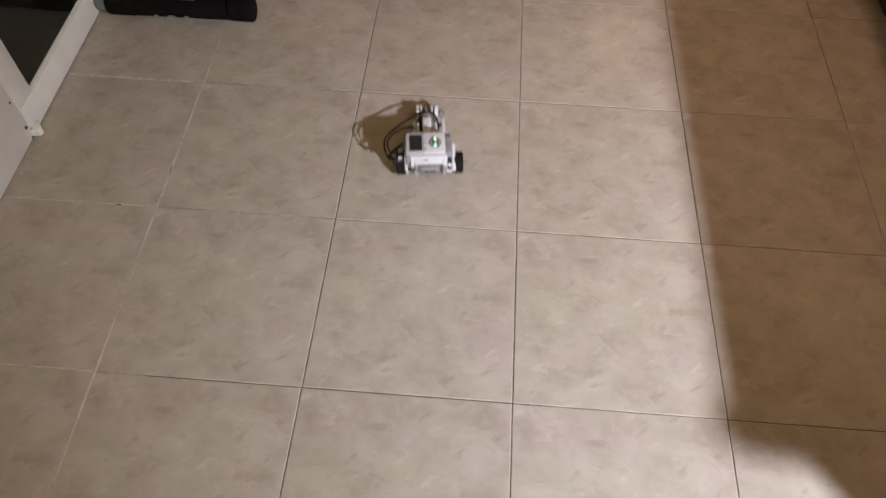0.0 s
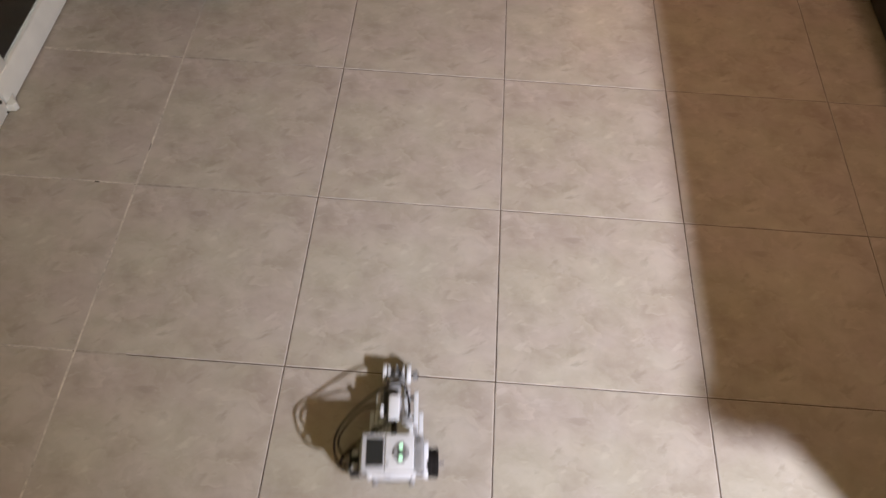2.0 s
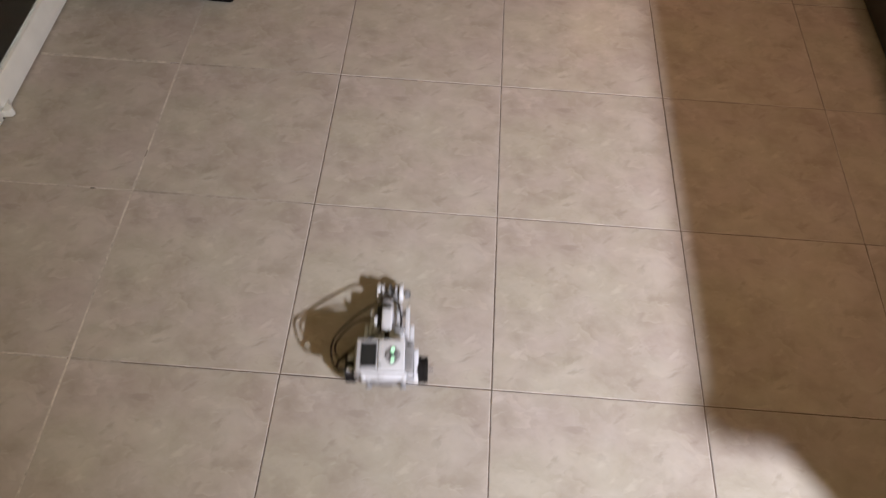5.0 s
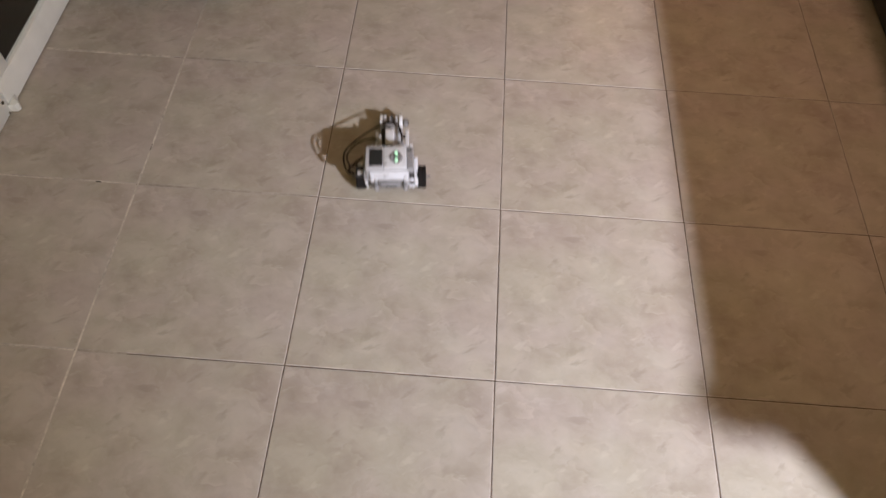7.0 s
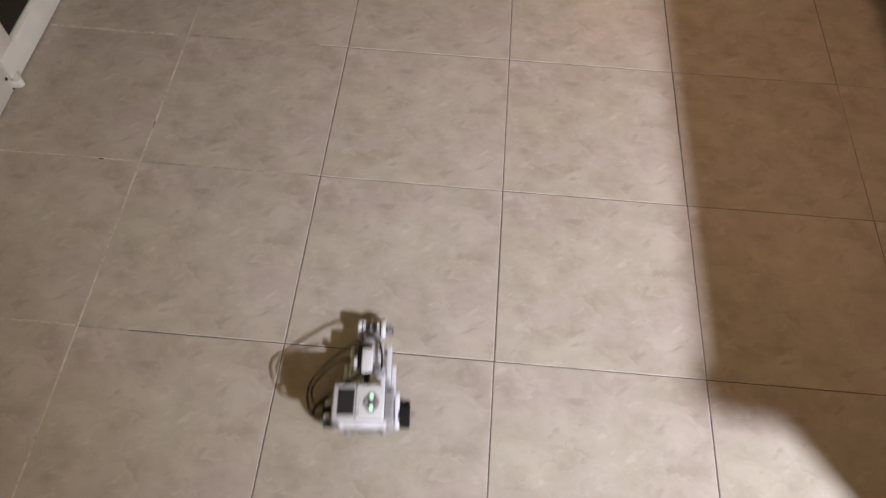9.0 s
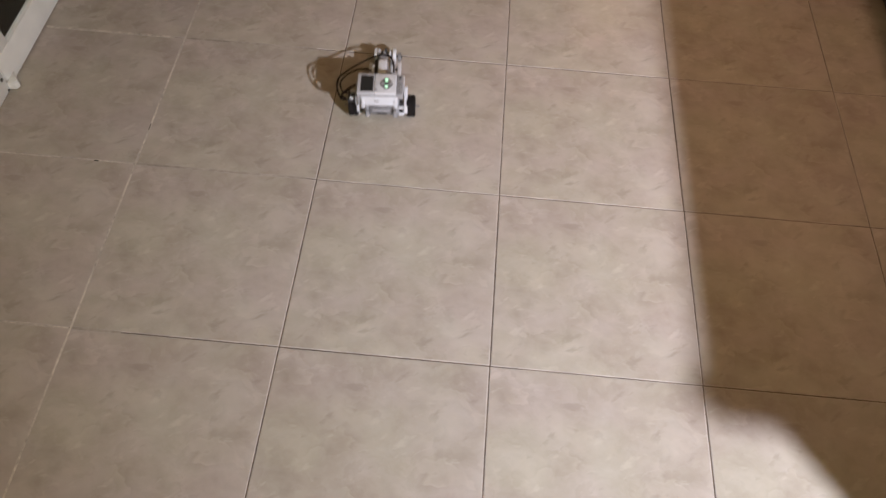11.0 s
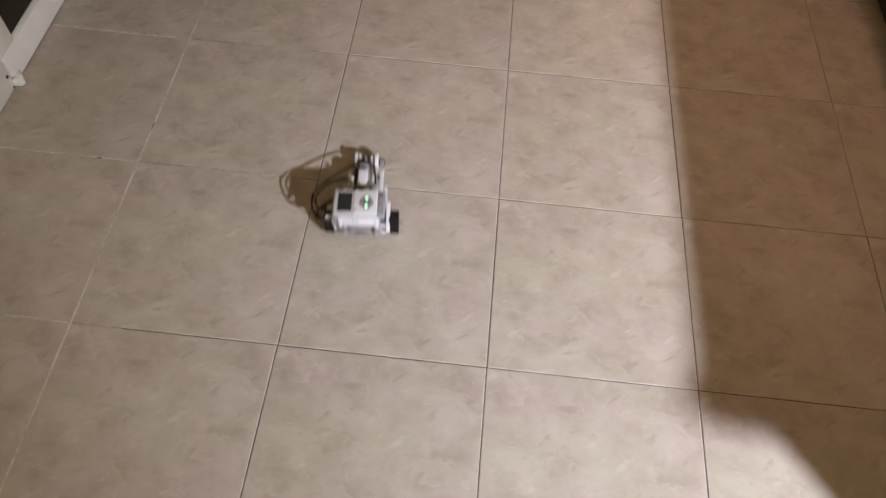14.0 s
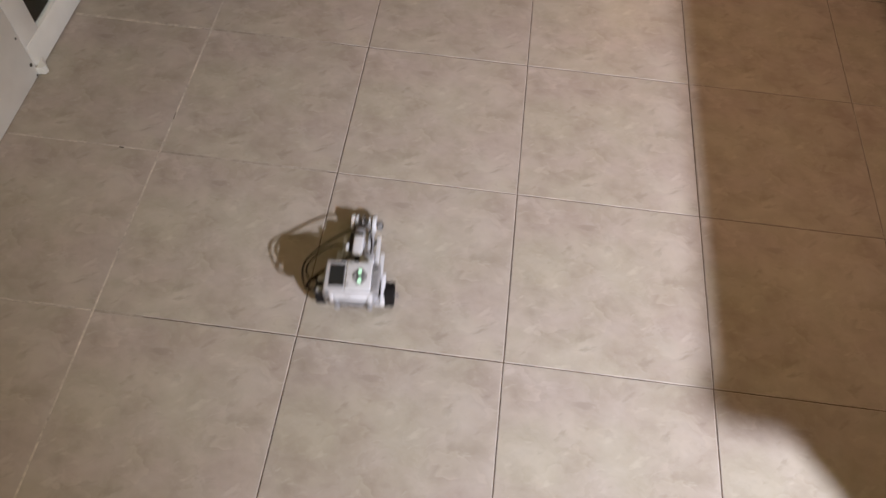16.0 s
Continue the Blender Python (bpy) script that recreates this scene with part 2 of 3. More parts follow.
def mesh_of(name, bm, material, smooth=True):
    me = bpy.data.meshes.new(name)
    bm.to_mesh(me)
    bm.free()
    me.materials.append(material)
    if smooth:
        me.shade_smooth()
        me.set_sharp_from_angle(angle=radians(35))
    return me


def part(name, bm, material, parent=None, label=""):
    ob = new(name, mesh_of(name, bm, material))
    if parent:
        ob.parent = parent
    return tagged(ob, label)


def B():
    return bmesh.new()


# ---- setting ----
PITCH = 0.45
X0, X1, Y0, Y1 = -1.295, 3.25, -3.6, 4.95


def build_room():
    tagged(part("wall_east", box(B(), X1, X1 + 0.12, Y0 - 0.12, Y1 + 0.12, -0.05, ROOM_Z), WALL), "plain cream painted wall", "wall", kind="structure")
    tagged(part("wall_south", box(B(), X0 - 0.12, X1, Y0 - 0.12, Y0, -0.05, ROOM_Z), WALL), "plain cream painted wall", "wall", kind="structure")
    tagged(part("wall_north", box(B(), X0 - 0.12, X1, Y1, Y1 + 0.12, -0.05, ROOM_Z), WALL), "plain cream painted wall", "wall", kind="structure")
    tagged(part("ceiling", box(B(), X0 - 0.12, X1 + 0.12, Y0 - 0.12, Y1 + 0.12, ROOM_Z, ROOM_Z + 0.1), CEIL), "plain white painted ceiling", "ceiling", kind="structure")
    bm = B()
    box(bm, X0 - 0.12, X0, Y0, -0.95, -0.05, ROOM_Z)
    box(bm, X0 - 0.12, X0, 2.3, Y1, -0.05, ROOM_Z)
    box(bm, X0 - 0.12, X0, -0.95, 2.3, 2.12, ROOM_Z)
    tagged(part("wall_west", bm, WALL), "cream painted wall with a wide glazed door opening", "wall", kind="structure")
    tagged(part("terrace_ground", box(B(), -6.0, X0 - 0.075, -4, 6, -0.12, -0.06), NIGHT), "dark terrace floor outside the glass at night", "ground", kind="structure")


def build_glazed_door():
    """White plastic balcony door in the west wall: fixed panel, leaf with glass, corner stop."""
    door = tagged(new("door_1"), "white plastic glazed balcony door with dark panes", "door", kind="structure")
    xf = X0
    # the leaf: stiles, rails, bead
    part("bottom_rail", box(B(), xf - 0.022, xf, 0.215, 2.22, 0.004, 0.086, 0.004), PVC, door)
    part("top_rail", box(B(), xf - 0.022, xf, 0.215, 2.22, 2.0, 2.085, 0.004), PVC, door)
    part("stile", box(B(), xf - 0.022, xf - 0.0025, 0.213, 0.292, 0.076, 2.002, 0.004), PVC, door)
    part("stile", box(B(), xf - 0.022, xf - 0.0025, 2.14, 2.222, 0.076, 2.002, 0.004), PVC, door)
    pane = part("pane", box(B(), xf - 0.014, xf - 0.009, 0.285, 2.15, 0.08, 2.01), GLASS, door)
    pane.visible_shadow = False
    part("outer_track", box(B(), xf - 0.085, xf - 0.073, 0.216, 2.2, -0.058, 0.012, 0.002), MID_GREY, door)
    # the blind panel beside it
    panel = part("side_panel", box(B(), xf - 0.06, xf + 0.001, -0.95, 0.208, 0.002, 2.085, 0.004), PVC, door)
    for y, z, r in ((0.194, 0.133, 0.0028), (0.194, 0.044, 0.0050), (0.196, 0.006, 0.003)):
        part("screw", cyl(B(), (xf - 0.001, y, z + 0.002), (xf + 0.0025, y, z + 0.002), r, n=10), SCREW, panel)
    stop = B()
    slab(stop, [(xf, 0.204), (xf + 0.018, 0.206), (xf + 0.023, 0.217), (xf + 0.018, 0.226), (xf + 0.008, 0.230), (xf, 0.250)], 2, 0.002, 0.026, 0.003)
    part("corner_stop", stop, PVC, door, "small chipped white plastic corner stop")
    part("jamb", box(B(), xf - 0.10, xf - 0.062, -0.95, 2.3, 2.085, 2.12), PVC, door)
    return door


def build_floor():
    """One floor of separate tiles over a bed of grout."""
    floor = tagged(part("floor", box(B(), X0 - 0.055, X1, Y0, Y1, -0.05, -0.0019), GROUT_DARK), "beige marbled ceramic floor tiles with thin dark joints", "floor", kind="structure")
    t = bmesh.new()
    h, rim = PITCH / 2 - 0.0013, 0.0020
    rings = [[t.verts.new((sx * r, sy * r, z)) for sx, sy in ((-1, -1), (1, -1), (1, 1), (-1, 1))] for r, z in ((h, -0.010), (h, -0.0005), (h - rim, 0.0))]
    t.faces.new(rings[2])
    for low, high in zip(rings, rings[1:]):
        for k in range(4):
            t.faces.new((low[k], low[(k + 1) % 4], high[(k + 1) % 4], high[k])).material_index = 1
    full = mesh_of("tile", t, TILE, smooth=False)
    full.materials.append(EDGE_HALO)
    i0, i1 = -3, math.ceil(X1 / PITCH)
    for i in range(i0, i1):
        for j in range(math.floor(Y0 / PITCH), math.ceil(Y1 / PITCH)):
            ob = new("tile", full)
            ob.parent = floor
            cx, cy = (i + 0.5) * PITCH, (j + 0.5) * PITCH
            ob.matrix_basis = pose(cx + random.uniform(-1, 1) * 0.0004, cy + random.uniform(-1, 1) * 0.0004, random.uniform(-0.0003, 0.0001))
    # pale filler in the joints of the cut row along the door
    pale = B()
    box(pale, -0.9 - 0.0019, -0.9 + 0.0019, -2.0, 2.4, -0.006, 0.0002)
    for j in (-1, 0, 2, 3):
        box(pale, X0 + 0.002, -0.905, j * PITCH - 0.0016, j * PITCH + 0.0016, -0.006, -0.0006)
    box(pale, X0 + 0.002, -0.93, 0.446, 0.4535, -0.006, 0.0006)
    faded = B()
    for j, x in ((-2, -0.76), (-1, -0.79), (0, -0.475), (1, -0.53), (2, -0.46), (3, -0.46)):
        box(faded, -0.8975, x, j * PITCH - 0.0032, j * PITCH + 0.0032, -0.006, -0.0001)
    part("faded_joint", faded, GROUT_FADED, floor, "worn joint filled level with the tiles")
    part("dark_chip", box(B(), -1.004, -0.992, -0.0024, 0.0, -0.004, 0.0010, 0.0005), GROUT_BLACK, floor, "dark chip in a joint")
    part("dark_chip", box(B(), -0.9009, -0.8995, 0.108, 0.132, -0.004, 0.0010, 0.0005), GROUT_BLACK, floor, "dark chip in a joint")
    part("pale_joint", pale, GROUT_PALE, floor, "pale cream joint filler")
    return floor


# ---- loose things ----
def build_tube():
    """A black padded case lying on the floor by the door."""
    y, r = 0.748, 0.033
    thing = tagged(new("carrying_tube"), "black cylindrical carrying tube lying on the tiles", "tube")
    thing.matrix_basis = pose(-1.053, y - 0.015, 0, 0, 0, 0.2)
    bm = B()
    cyl(bm, (-0.205, 0, 0.036), (0.175, 0, 0.031), r + 0.002, r - 0.003, 28, 0.004)
    part("body", bm, BLACK_CLOTH, thing)
    bm = B()
    cyl(bm, (-0.205, 0, 0.039), (-0.12, 0, 0.039), 0.0385, 0.0385, 28, 0.006)
    part("collar", bm, BLACK_CLOTH, thing)
    bm = B()
    cyl(bm, (0.168, 0, 0.037), (0.243, 0, 0.037), 0.0365, 0.037, 28, 0.007)
    part("end_cap", bm, BLACK_CLOTH, thing)
    bm = B()
    cyl(bm, (-0.240, 0, 0.038), (-0.203, 0, 0.038), 0.030, 0.037, 28, 0.008)
    part("clear_cap", bm, GREY_CLEAR, thing, "smoky grey plastic cap")
    bm = B()
    box(bm, -0.01, 0.07, -0.012, 0.012, 0.066, 0.074, 0.003)
    part("clip", bm, GREY_CLEAR, thing)
    for x, w in ((-0.055, 0.006), (-0.008, 0.011), (0.038, 0.006)):
        bm = B()
        a = radians(205)
        box(bm, x - w, x + w, -0.0385, -0.030, 0.018, 0.0225)
        part("printed_mark", bm, PALE_MARK, thing)
    return thing


def build_sideboard():
    """Low dark sideboard with an overhanging top; its back is turned to the open floor."""
    s = tagged(new("sideboard"), "dark brown wooden sideboard standing on the tiled floor", "sideboard")
    x0, x1, y0, y1, top = 1.126, 1.56, -1.240, 1.30, 0.786
    part("plinth", box(B(), x0 + 0.012, x1 - 0.03, y0 + 0.02, y1 - 0.02, 0.0, 0.06, 0.002), DARKWOOD, s)
    part("carcass", box(B(), x0, x1, y0, y1, 0.06, top - 0.035, 0.003), DARKWOOD, s)
    part("back_panel", box(B(), x0 - 0.003, x0 + 0.004, y0 + 0.012, y1 - 0.012, 0.008, top - 0.05, 0.001), DARKWOOD, s)
    ax, ay, r = x0 - 0.070, y0 + 0.008, 0.02
    rim = [(x1 + 0.03, y1 + 0.03), (ax, y1 + 0.03)] + [(ax + r - r * math.cos(a), ay + r - r * math.sin(a)) for a in (math.pi / 2 * k / 8 for k in range(9))] + [(x1 + 0.03, ay)]
    part("top", slab(B(), rim, 2, top - 0.035, top, 0.004), DARKWOOD, s)
    n = 4
    for k in range(n):
        a = y0 + 0.01 + (y1 - y0 - 0.02) * k / n
        b = y0 + 0.01 + (y1 - y0 - 0.02) * (k + 1) / n
        d = part("door", box(B(), x1, x1 + 0.02, a + 0.003, b - 0.003, 0.07, top - 0.045, 0.002), DARKWOOD, s)
        part("knob", cyl(B(), (x1 + 0.02, b - 0.05, 0.45), (x1 + 0.045, b - 0.05, 0.45), 0.010, 0.014, 14), METAL, d)
    return s


def build_shadow_fringe():
    """An unseen fringe on the sideboard's end, added to roughen its shadow; strands stand out past the edge."""
    w = tagged(new("shadow_fringe"), "unseen dark fringe added over the sideboard's end to roughen its shadow", "throw")
    x0, x1, y0, y1, z = 1.075, 1.575, -1.205, -0.93, 0.7862
    part("fringe_base", box(B(), x0, x1, y0, y1, z, z + 0.009, 0.004), FRINGE, w)
    bm = B()
    for k in range(170):
        if k % 4:
            root, way = Vector((random.uniform(x0, x1), y0 + 0.012, z + 0.004)), random.gauss(-math.pi / 2 - 0.35, 0.4)
        else:
            root, way = Vector((x0 + 0.02, random.uniform(y0, y0 + 0.03), z + 0.004)), random.gauss(-1.9, 0.3)
        size = random.uniform(0.02, 0.075)
        if k % 4 == 1:
            root, way, size = Vector((random.uniform(x0 + 0.012, x0 + 0.17), y0 + 0.012, z + 0.004)), random.gauss(-1.6, 0.25), random.uniform(0.03, 0.062)
        d = Vector((math.cos(way), math.sin(way), 0))
        side = Vector((-d.y, d.x, 0)) * random.uniform(0.0020, 0.0065)
        bend = Vector((-d.y, d.x, 0)) * random.uniform(-0.25, 0.25) * size
        spine = [root + d * size * u + bend * u * u + Vector((0, 0, 0.012 * math.sin(2.6 * u) + 0.002 - 0.010 * u)) for u in (0, 0.35, 0.7, 1.0)]
        loops = [[bm.verts.new(p + side * f), bm.verts.new(p - side * f), bm.verts.new(p + Vector((0, 0, 0.002 * f)))] for p, f in zip(spine, (1, 1, 0.8, 0.25))]
        for low, high in zip(loops, loops[1:]):
            for i in range(3):
                bm.faces.new((low[i], low[(i + 1) % 3], high[(i + 1) % 3], high[i]))
    tagged(part("fringe_strands", bm, FRINGE, w), kind="stuff")
    return w


def build_lamps():
    p_lamp = tagged(new("pendant_lamp"), "small white pendant lamp hanging from the ceiling", "lamp")
    x, y, z = PENDANT
    part("cord", cyl(B(), (x, y, z + 0.14), (x, y, ROOM_Z), 0.004, n=8), DARK, p_lamp)
    part("socket", cyl(B(), (x, y, z + 0.085), (x, y, z + 0.15), 0.022, 0.016, 16), WHITE, p_lamp)
    shade = lathe(B(), x, y, z, [(0.03, 0.12), (0.16, 0.035), (0.155, 0.035), (0.026, 0.115)])
    part("shade", shade, WHITE, p_lamp)
    part("canopy", cyl(B(), (x, y, ROOM_Z - 0.03), (x, y, ROOM_Z), 0.05, 0.055, 20), WHITE, p_lamp)
    for x, y, z in BULB_AND_FILL:
        c = tagged(new("bulb_and_fill_lamp"), "warm bulb lamp hanging from the ceiling, the near-end one added as fill", "lamp", "hanging bulbs")
        part("canopy", cyl(B(), (x, y, ROOM_Z - 0.03), (x, y, ROOM_Z), 0.05, 0.06, 24), WHITE, c)
        part("cord", cyl(B(), (x, y, z + 0.17), (x, y, ROOM_Z), 0.004, n=8), DARK, c)
        part("socket", cyl(B(), (x, y, z + 0.13), (x, y, z + 0.19), 0.02, 0.016, 16), WHITE, c)
    x, y, z = WARM_FILL
    c = tagged(new("warm_fill_lamp"), "unseen warm fill lamp with a dark conical shade, added beside the sideboard", "lamp")
    part("canopy", cyl(B(), (x, y, ROOM_Z - 0.03), (x, y, ROOM_Z), 0.05, 0.06, 24), WHITE, c)
    part("cord", cyl(B(), (x, y, z + 0.16), (x, y, ROOM_Z), 0.004, n=8), DARK, c)
    part("socket", cyl(B(), (x, y, z + 0.09), (x, y, z + 0.16), 0.03, 0.018, 20), WHITE, c)
    part("shade", lathe(B(), x, y, z, [(0.03, 0.13), (0.13, 0.06), (0.126, 0.06), (0.027, 0.122)]), DARKWOOD, c, "dark conical shade")
    x, y, z = OLIVE_FILL
    c = tagged(new("olive_fill_lamp"), "unseen round ceiling lamp with an opal diffuser, added as greenish fill", "lamp")
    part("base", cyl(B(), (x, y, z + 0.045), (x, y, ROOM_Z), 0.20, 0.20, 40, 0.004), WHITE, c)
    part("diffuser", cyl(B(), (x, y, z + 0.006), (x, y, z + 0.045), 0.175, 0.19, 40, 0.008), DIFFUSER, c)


# ---- the robot: x to its right side, y ahead (away from the camera), z up; wheels' axle over y = AXLE ----
AXLE, WHEEL_R, WHEEL_X = 0.005, 0.028, {1: 0.0755, -1: -0.0725}


def build_wheel(robot, side):
    """A driven wheel: ribbed black tyre on a light grey rim, with its axle stub."""
    w = part("wheel", cyl(B(), (-0.009, 0, 0), (0.009, 0, 0), 0.0195, n=28, bevel=0.0015), LIGHT_GREY, robot)
    t = B()
    n = 36
    prof = ((-0.0115, 0.0195), (-0.0115, 0.0255), (-0.0085, 0.0278), (-0.003, 0.028), (-0.002, 0.0272), (0.002, 0.0272), (0.003, 0.028), (0.0085, 0.0278), (0.0115, 0.0255), (0.0115, 0.0195))
    rings = []
    for k in range(n):
        a = 2 * math.pi * k / n
        rr = 1.0 if k % 2 else 0.993
        rings.append([t.verts.new((x, r * rr * math.cos(a), r * rr * math.sin(a))) for x, r in prof])
    for k in range(n):
        p, q = rings[k], rings[(k + 1) % n]
        for i in range(len(prof)):
            t.faces.new((p[i], p[(i + 1) % len(prof)], q[(i + 1) % len(prof)], q[i]))
    bmesh.ops.recalc_face_normals(t, faces=t.faces)
    part("tyre", t, RUBBER, w, "black rubber tyre")
    part("axle", cyl(B(), (-0.02 * side, 0, 0), (0.022 * side, 0, 0), 0.0024, n=8), MID_GREY, w)
    for k in range(6):
        a = math.pi * k / 3
        c = (0, 0.0125 * math.cos(a), 0.0125 * math.sin(a))
        # solid dark disc, its colour is the shade inside a rim hole
        part("rim_hole_shade", cyl(B(), (0.0085 * side, c[1], c[2]), (0.0096 * side, c[1], c[2]), 0.0035, n=10), DARK, w)
    w.matrix_basis = pose(WHEEL_X[side], AXLE, WHEEL_R)
    return w


def beam(parent, name, u0, v0, u1, v1, axis, lo, hi, material=None, r=0.0039, holes=True, label=""):
    """A studless bar with round ends and pin holes, flat across the given axis."""
    ob = part(name, slab(B(), stadium(u0, v0, u1, v1, r), axis, lo, hi, 0.0007), material or WHITE, parent, label)
    if holes:
        n = max(1, round(math.hypot(u1 - u0, v1 - v0) / 0.008))
        # pin holes are solid grey discs, their inner shade put into the colour
        bm = B()
        for k in range(n + 1):
            p = [u0 + (u1 - u0) * k / n, v0 + (v1 - v0) * k / n]
            a, b = list(p), list(p)
            a.insert(axis, lo - 0.0003)
            b.insert(axis, hi + 0.0003)
            cyl(bm, a, b, 0.0024, n=8)
        part("pin_hole_shade", bm, MID_GREY, ob)
    return ob


def build_robot():
    rb = tagged(new("toy_robot"), "white and grey plastic construction-kit robot with two black wheels", "robot")
    # control unit, screen end at -x
    x0, x1, y0, y1, z0, z1 = -0.0585, 0.0575, -0.034, 0.0365, 0.064, 0.104
    body = part("control_unit", box(B(), x0, x1 - 0.0120, y0, y1, z0, z1, 0.004, 3), LIGHT_GREY, rb, "light grey programmable control unit")
    part("faceplate", box(B(), -0.0150, 0.0400, y0 + 0.001, y1 - 0.001, z1 - 0.002, 0.1105, 0.003, 3), WHITE, body, "white faceplate")
    part("screen_surround", box(B(), x0, -0.0145, y0 + 0.0005, y1 - 0.0005, z1 - 0.002, 0.1095, 0.003, 3), PALE_GREY, body)
    part("screen_frame", box(B(), -0.0495, -0.0165, -0.0265, 0.0285, 0.1085, 0.1098, 0.0005, 1), MID_GREY, body)
    part("screen", box(B(), -0.0480, -0.0180, -0.0250, 0.0270, 0.1090, 0.1103, 0.0004, 1), LCD, body, "dark display")
    # diamond of keys
    cx, cy, zt = 0.0155, -0.0005, 0.1105
    dia = [(cx + 0.0155 * sx, cy + 0.0185 * sy) for sx, sy in ((1, 0.25), (0.32, 1), (-0.32, 1), (-1, 0.25), (-1, -0.25), (-0.32, -1), (0.32, -1), (1, -0.25))]
    pad = part("key_pad", slab(B(), dia, 2, zt - 0.0006, zt + 0.0012, 0.0006), MID_GREY, body, "grey diamond of keys")
    part("centre_key", box(B(), cx - 0.0042, cx + 0.0042, cy - 0.0042, cy + 0.0042, zt + 0.001, zt + 0.0028, 0.0008), DARK, pad)
    for dx in (-0.0105, 0.0105):
        part("arrow_key", box(B(), cx + dx - 0.0032, cx + dx + 0.0032, cy - 0.005, cy + 0.005, zt + 0.001, zt + 0.0024, 0.001), LIGHT_GREY, pad)
    for dy in (-0.0105, 0.0105):
        part("lit_key", box(B(), cx - 0.0036, cx + 0.0036, cy + dy - 0.0042, cy + dy + 0.0042, zt + 0.001, zt + 0.0024, 0.0012), GREEN, pad, "key glowing green")
    part("back_key", box(B(), -0.0125, -0.0065, -0.024, -0.018, zt - 0.0008, zt + 0.0008, 0.0010), LIGHT_GREY, body)
    part("seam", box(B(), -0.0150, cx - 0.0145, cy - 0.0003, cy + 0.0004, zt - 0.0006, zt + 0.0003), MID_GREY, body)
    cap = part("speaker_end", box(B(), 0.0402, x1, y0 + 0.0005, y1 - 0.0005, z1 - 0.015, 0.1065, 0.003), LIGHT_GREY, body, "grey speaker end")
    for k in range(2):
        part("printed_mark", box(B(), 0.0445 + 0.0042 * k, 0.0475 + 0.0042 * k, 0.022, 0.028, 0.1063, 0.1069), DARK, cap)
    # speaker slots as raised grey bars, the shade in them painted
    slots = B()
    for k in range(7):
        box(slots, 0.0430, 0.0540, -0.026 + 0.005 * k, -0.0242 + 0.005 * k, 0.1063, 0.1068)
    part("speaker_slot_shade", slots, MID_GREY, cap)
    # the white battery cover facing the camera, with its printed line
    cover = part("back_cover", box(B(), -0.0480, 0.0440, y0 - 0.0020, y0 + 0.003, 0.071, 0.0990, 0.002), WHITE, body, "white back cover")
    part("cover_lip", box(B(), -0.0380, 0.0380, y0 - 0.0055, y0 - 0.001, 0.072, 0.0790, 0.002), WHITE, cover)
    part("printed_mark", box(B(), -0.0160, -0.0020, y0 - 0.0026, y0 - 0.0015, 0.084, 0.0868), MID_GREY, cover)
    for x in (-0.043, 0.039):
        part("cover_rib", box(B(), x - 0.004, x + 0.004, y0 - 0.0050, y0 - 0.001, 0.062, 0.0900, 0.002), WHITE, cover)
    # rear bumper below the unit
    bump = part("rear_bumper", box(B(), -0.030, 0.032, -0.034, -0.018, 0.034, 0.072, 0.003), MID_GREY, rb)
    # dark bar painted as the shade of a slot
    part("bumper_slot_shade", box(B(), -0.012, 0.014, -0.0348, -0.0335, 0.037, 0.042, 0.0004), DARK, bump)
    part("bumper_panel", box(B(), -0.022, 0.024, -0.0355, -0.0335, 0.045, 0.055, 0.0008), LIGHT_GREY, bump)
    for x in (-0.034, 0.036):
        beam(rb, "rear_upright", -0.036, 0.037, -0.035, 0.064, 0, x - 0.0036, x + 0.0036, LIGHT_GREY, 0.0046)
        part("peg", cyl(B(), (x, -0.044, 0.058), (x, -0.034, 0.058), 0.0034, n=10), MID_GREY, rb)
        part("foot_block", box(B(), x - 0.006, x + 0.006, -0.040, -0.028, 0.031, 0.038, 0.002), LIGHT_GREY, rb)
    # drive motors under the unit
    for s in (-1, 1):
        a, b = (0.012, 0.046) if s > 0 else (-0.046, -0.012)
        m = part("drive_motor", box(B(), a, b, -0.020, 0.070, 0.016, 0.060, 0.006, 3), LIGHT_GREY, rb, "light grey drive motor")
        part("motor_cover", cyl(B(), (0.0455 * s, AXLE, 0.030), (0.0540 * s, AXLE, 0.030), 0.017, n=24, bevel=0.001), DARK, m)
        part("motor_hub", cyl(B(), (0.0535 * s, AXLE, 0.028), (0.0625 * s, AXLE, 0.028), 0.009, n=18), MID_GREY, m)
        for y, z in ((-0.016, 0.020), (-0.014, 0.040)):
            part("cross_peg", cyl(B(), (0.045 * s, y, z), (0.0585 * s, y, z), 0.0044, n=12, bevel=0.0006), WHITE, rb)
    for s in (-1, 1):
        WHEELS.append((build_wheel(rb, s), s))
    beam(rb, "side_beam", -0.022, 0.036, 0.031, 0.062, 0, 0.0580, 0.0672, r=0.0062, label="white bar beside the wheel")
    beam(rb, "side_beam", -0.016, 0.034, -0.004, 0.056, 0, -0.0620, -0.0555, r=0.0055)
    # plugs in the ports at the screen end
    part("port_block", box(B(), x0 - 0.004, x0 + 0.002, -0.030, 0.028, 0.060, 0.092, 0.002), PALE_GREY, rb)
    for y, z in ((0.011, 0.067), (-0.016, 0.071)):
        pl = part("cable_plug", box(B(), -0.0840, x0 - 0.004, y - 0.0058, y + 0.0058, z - 0.008, z + 0.002, 0.001), DARK, rb, "black cable plug")
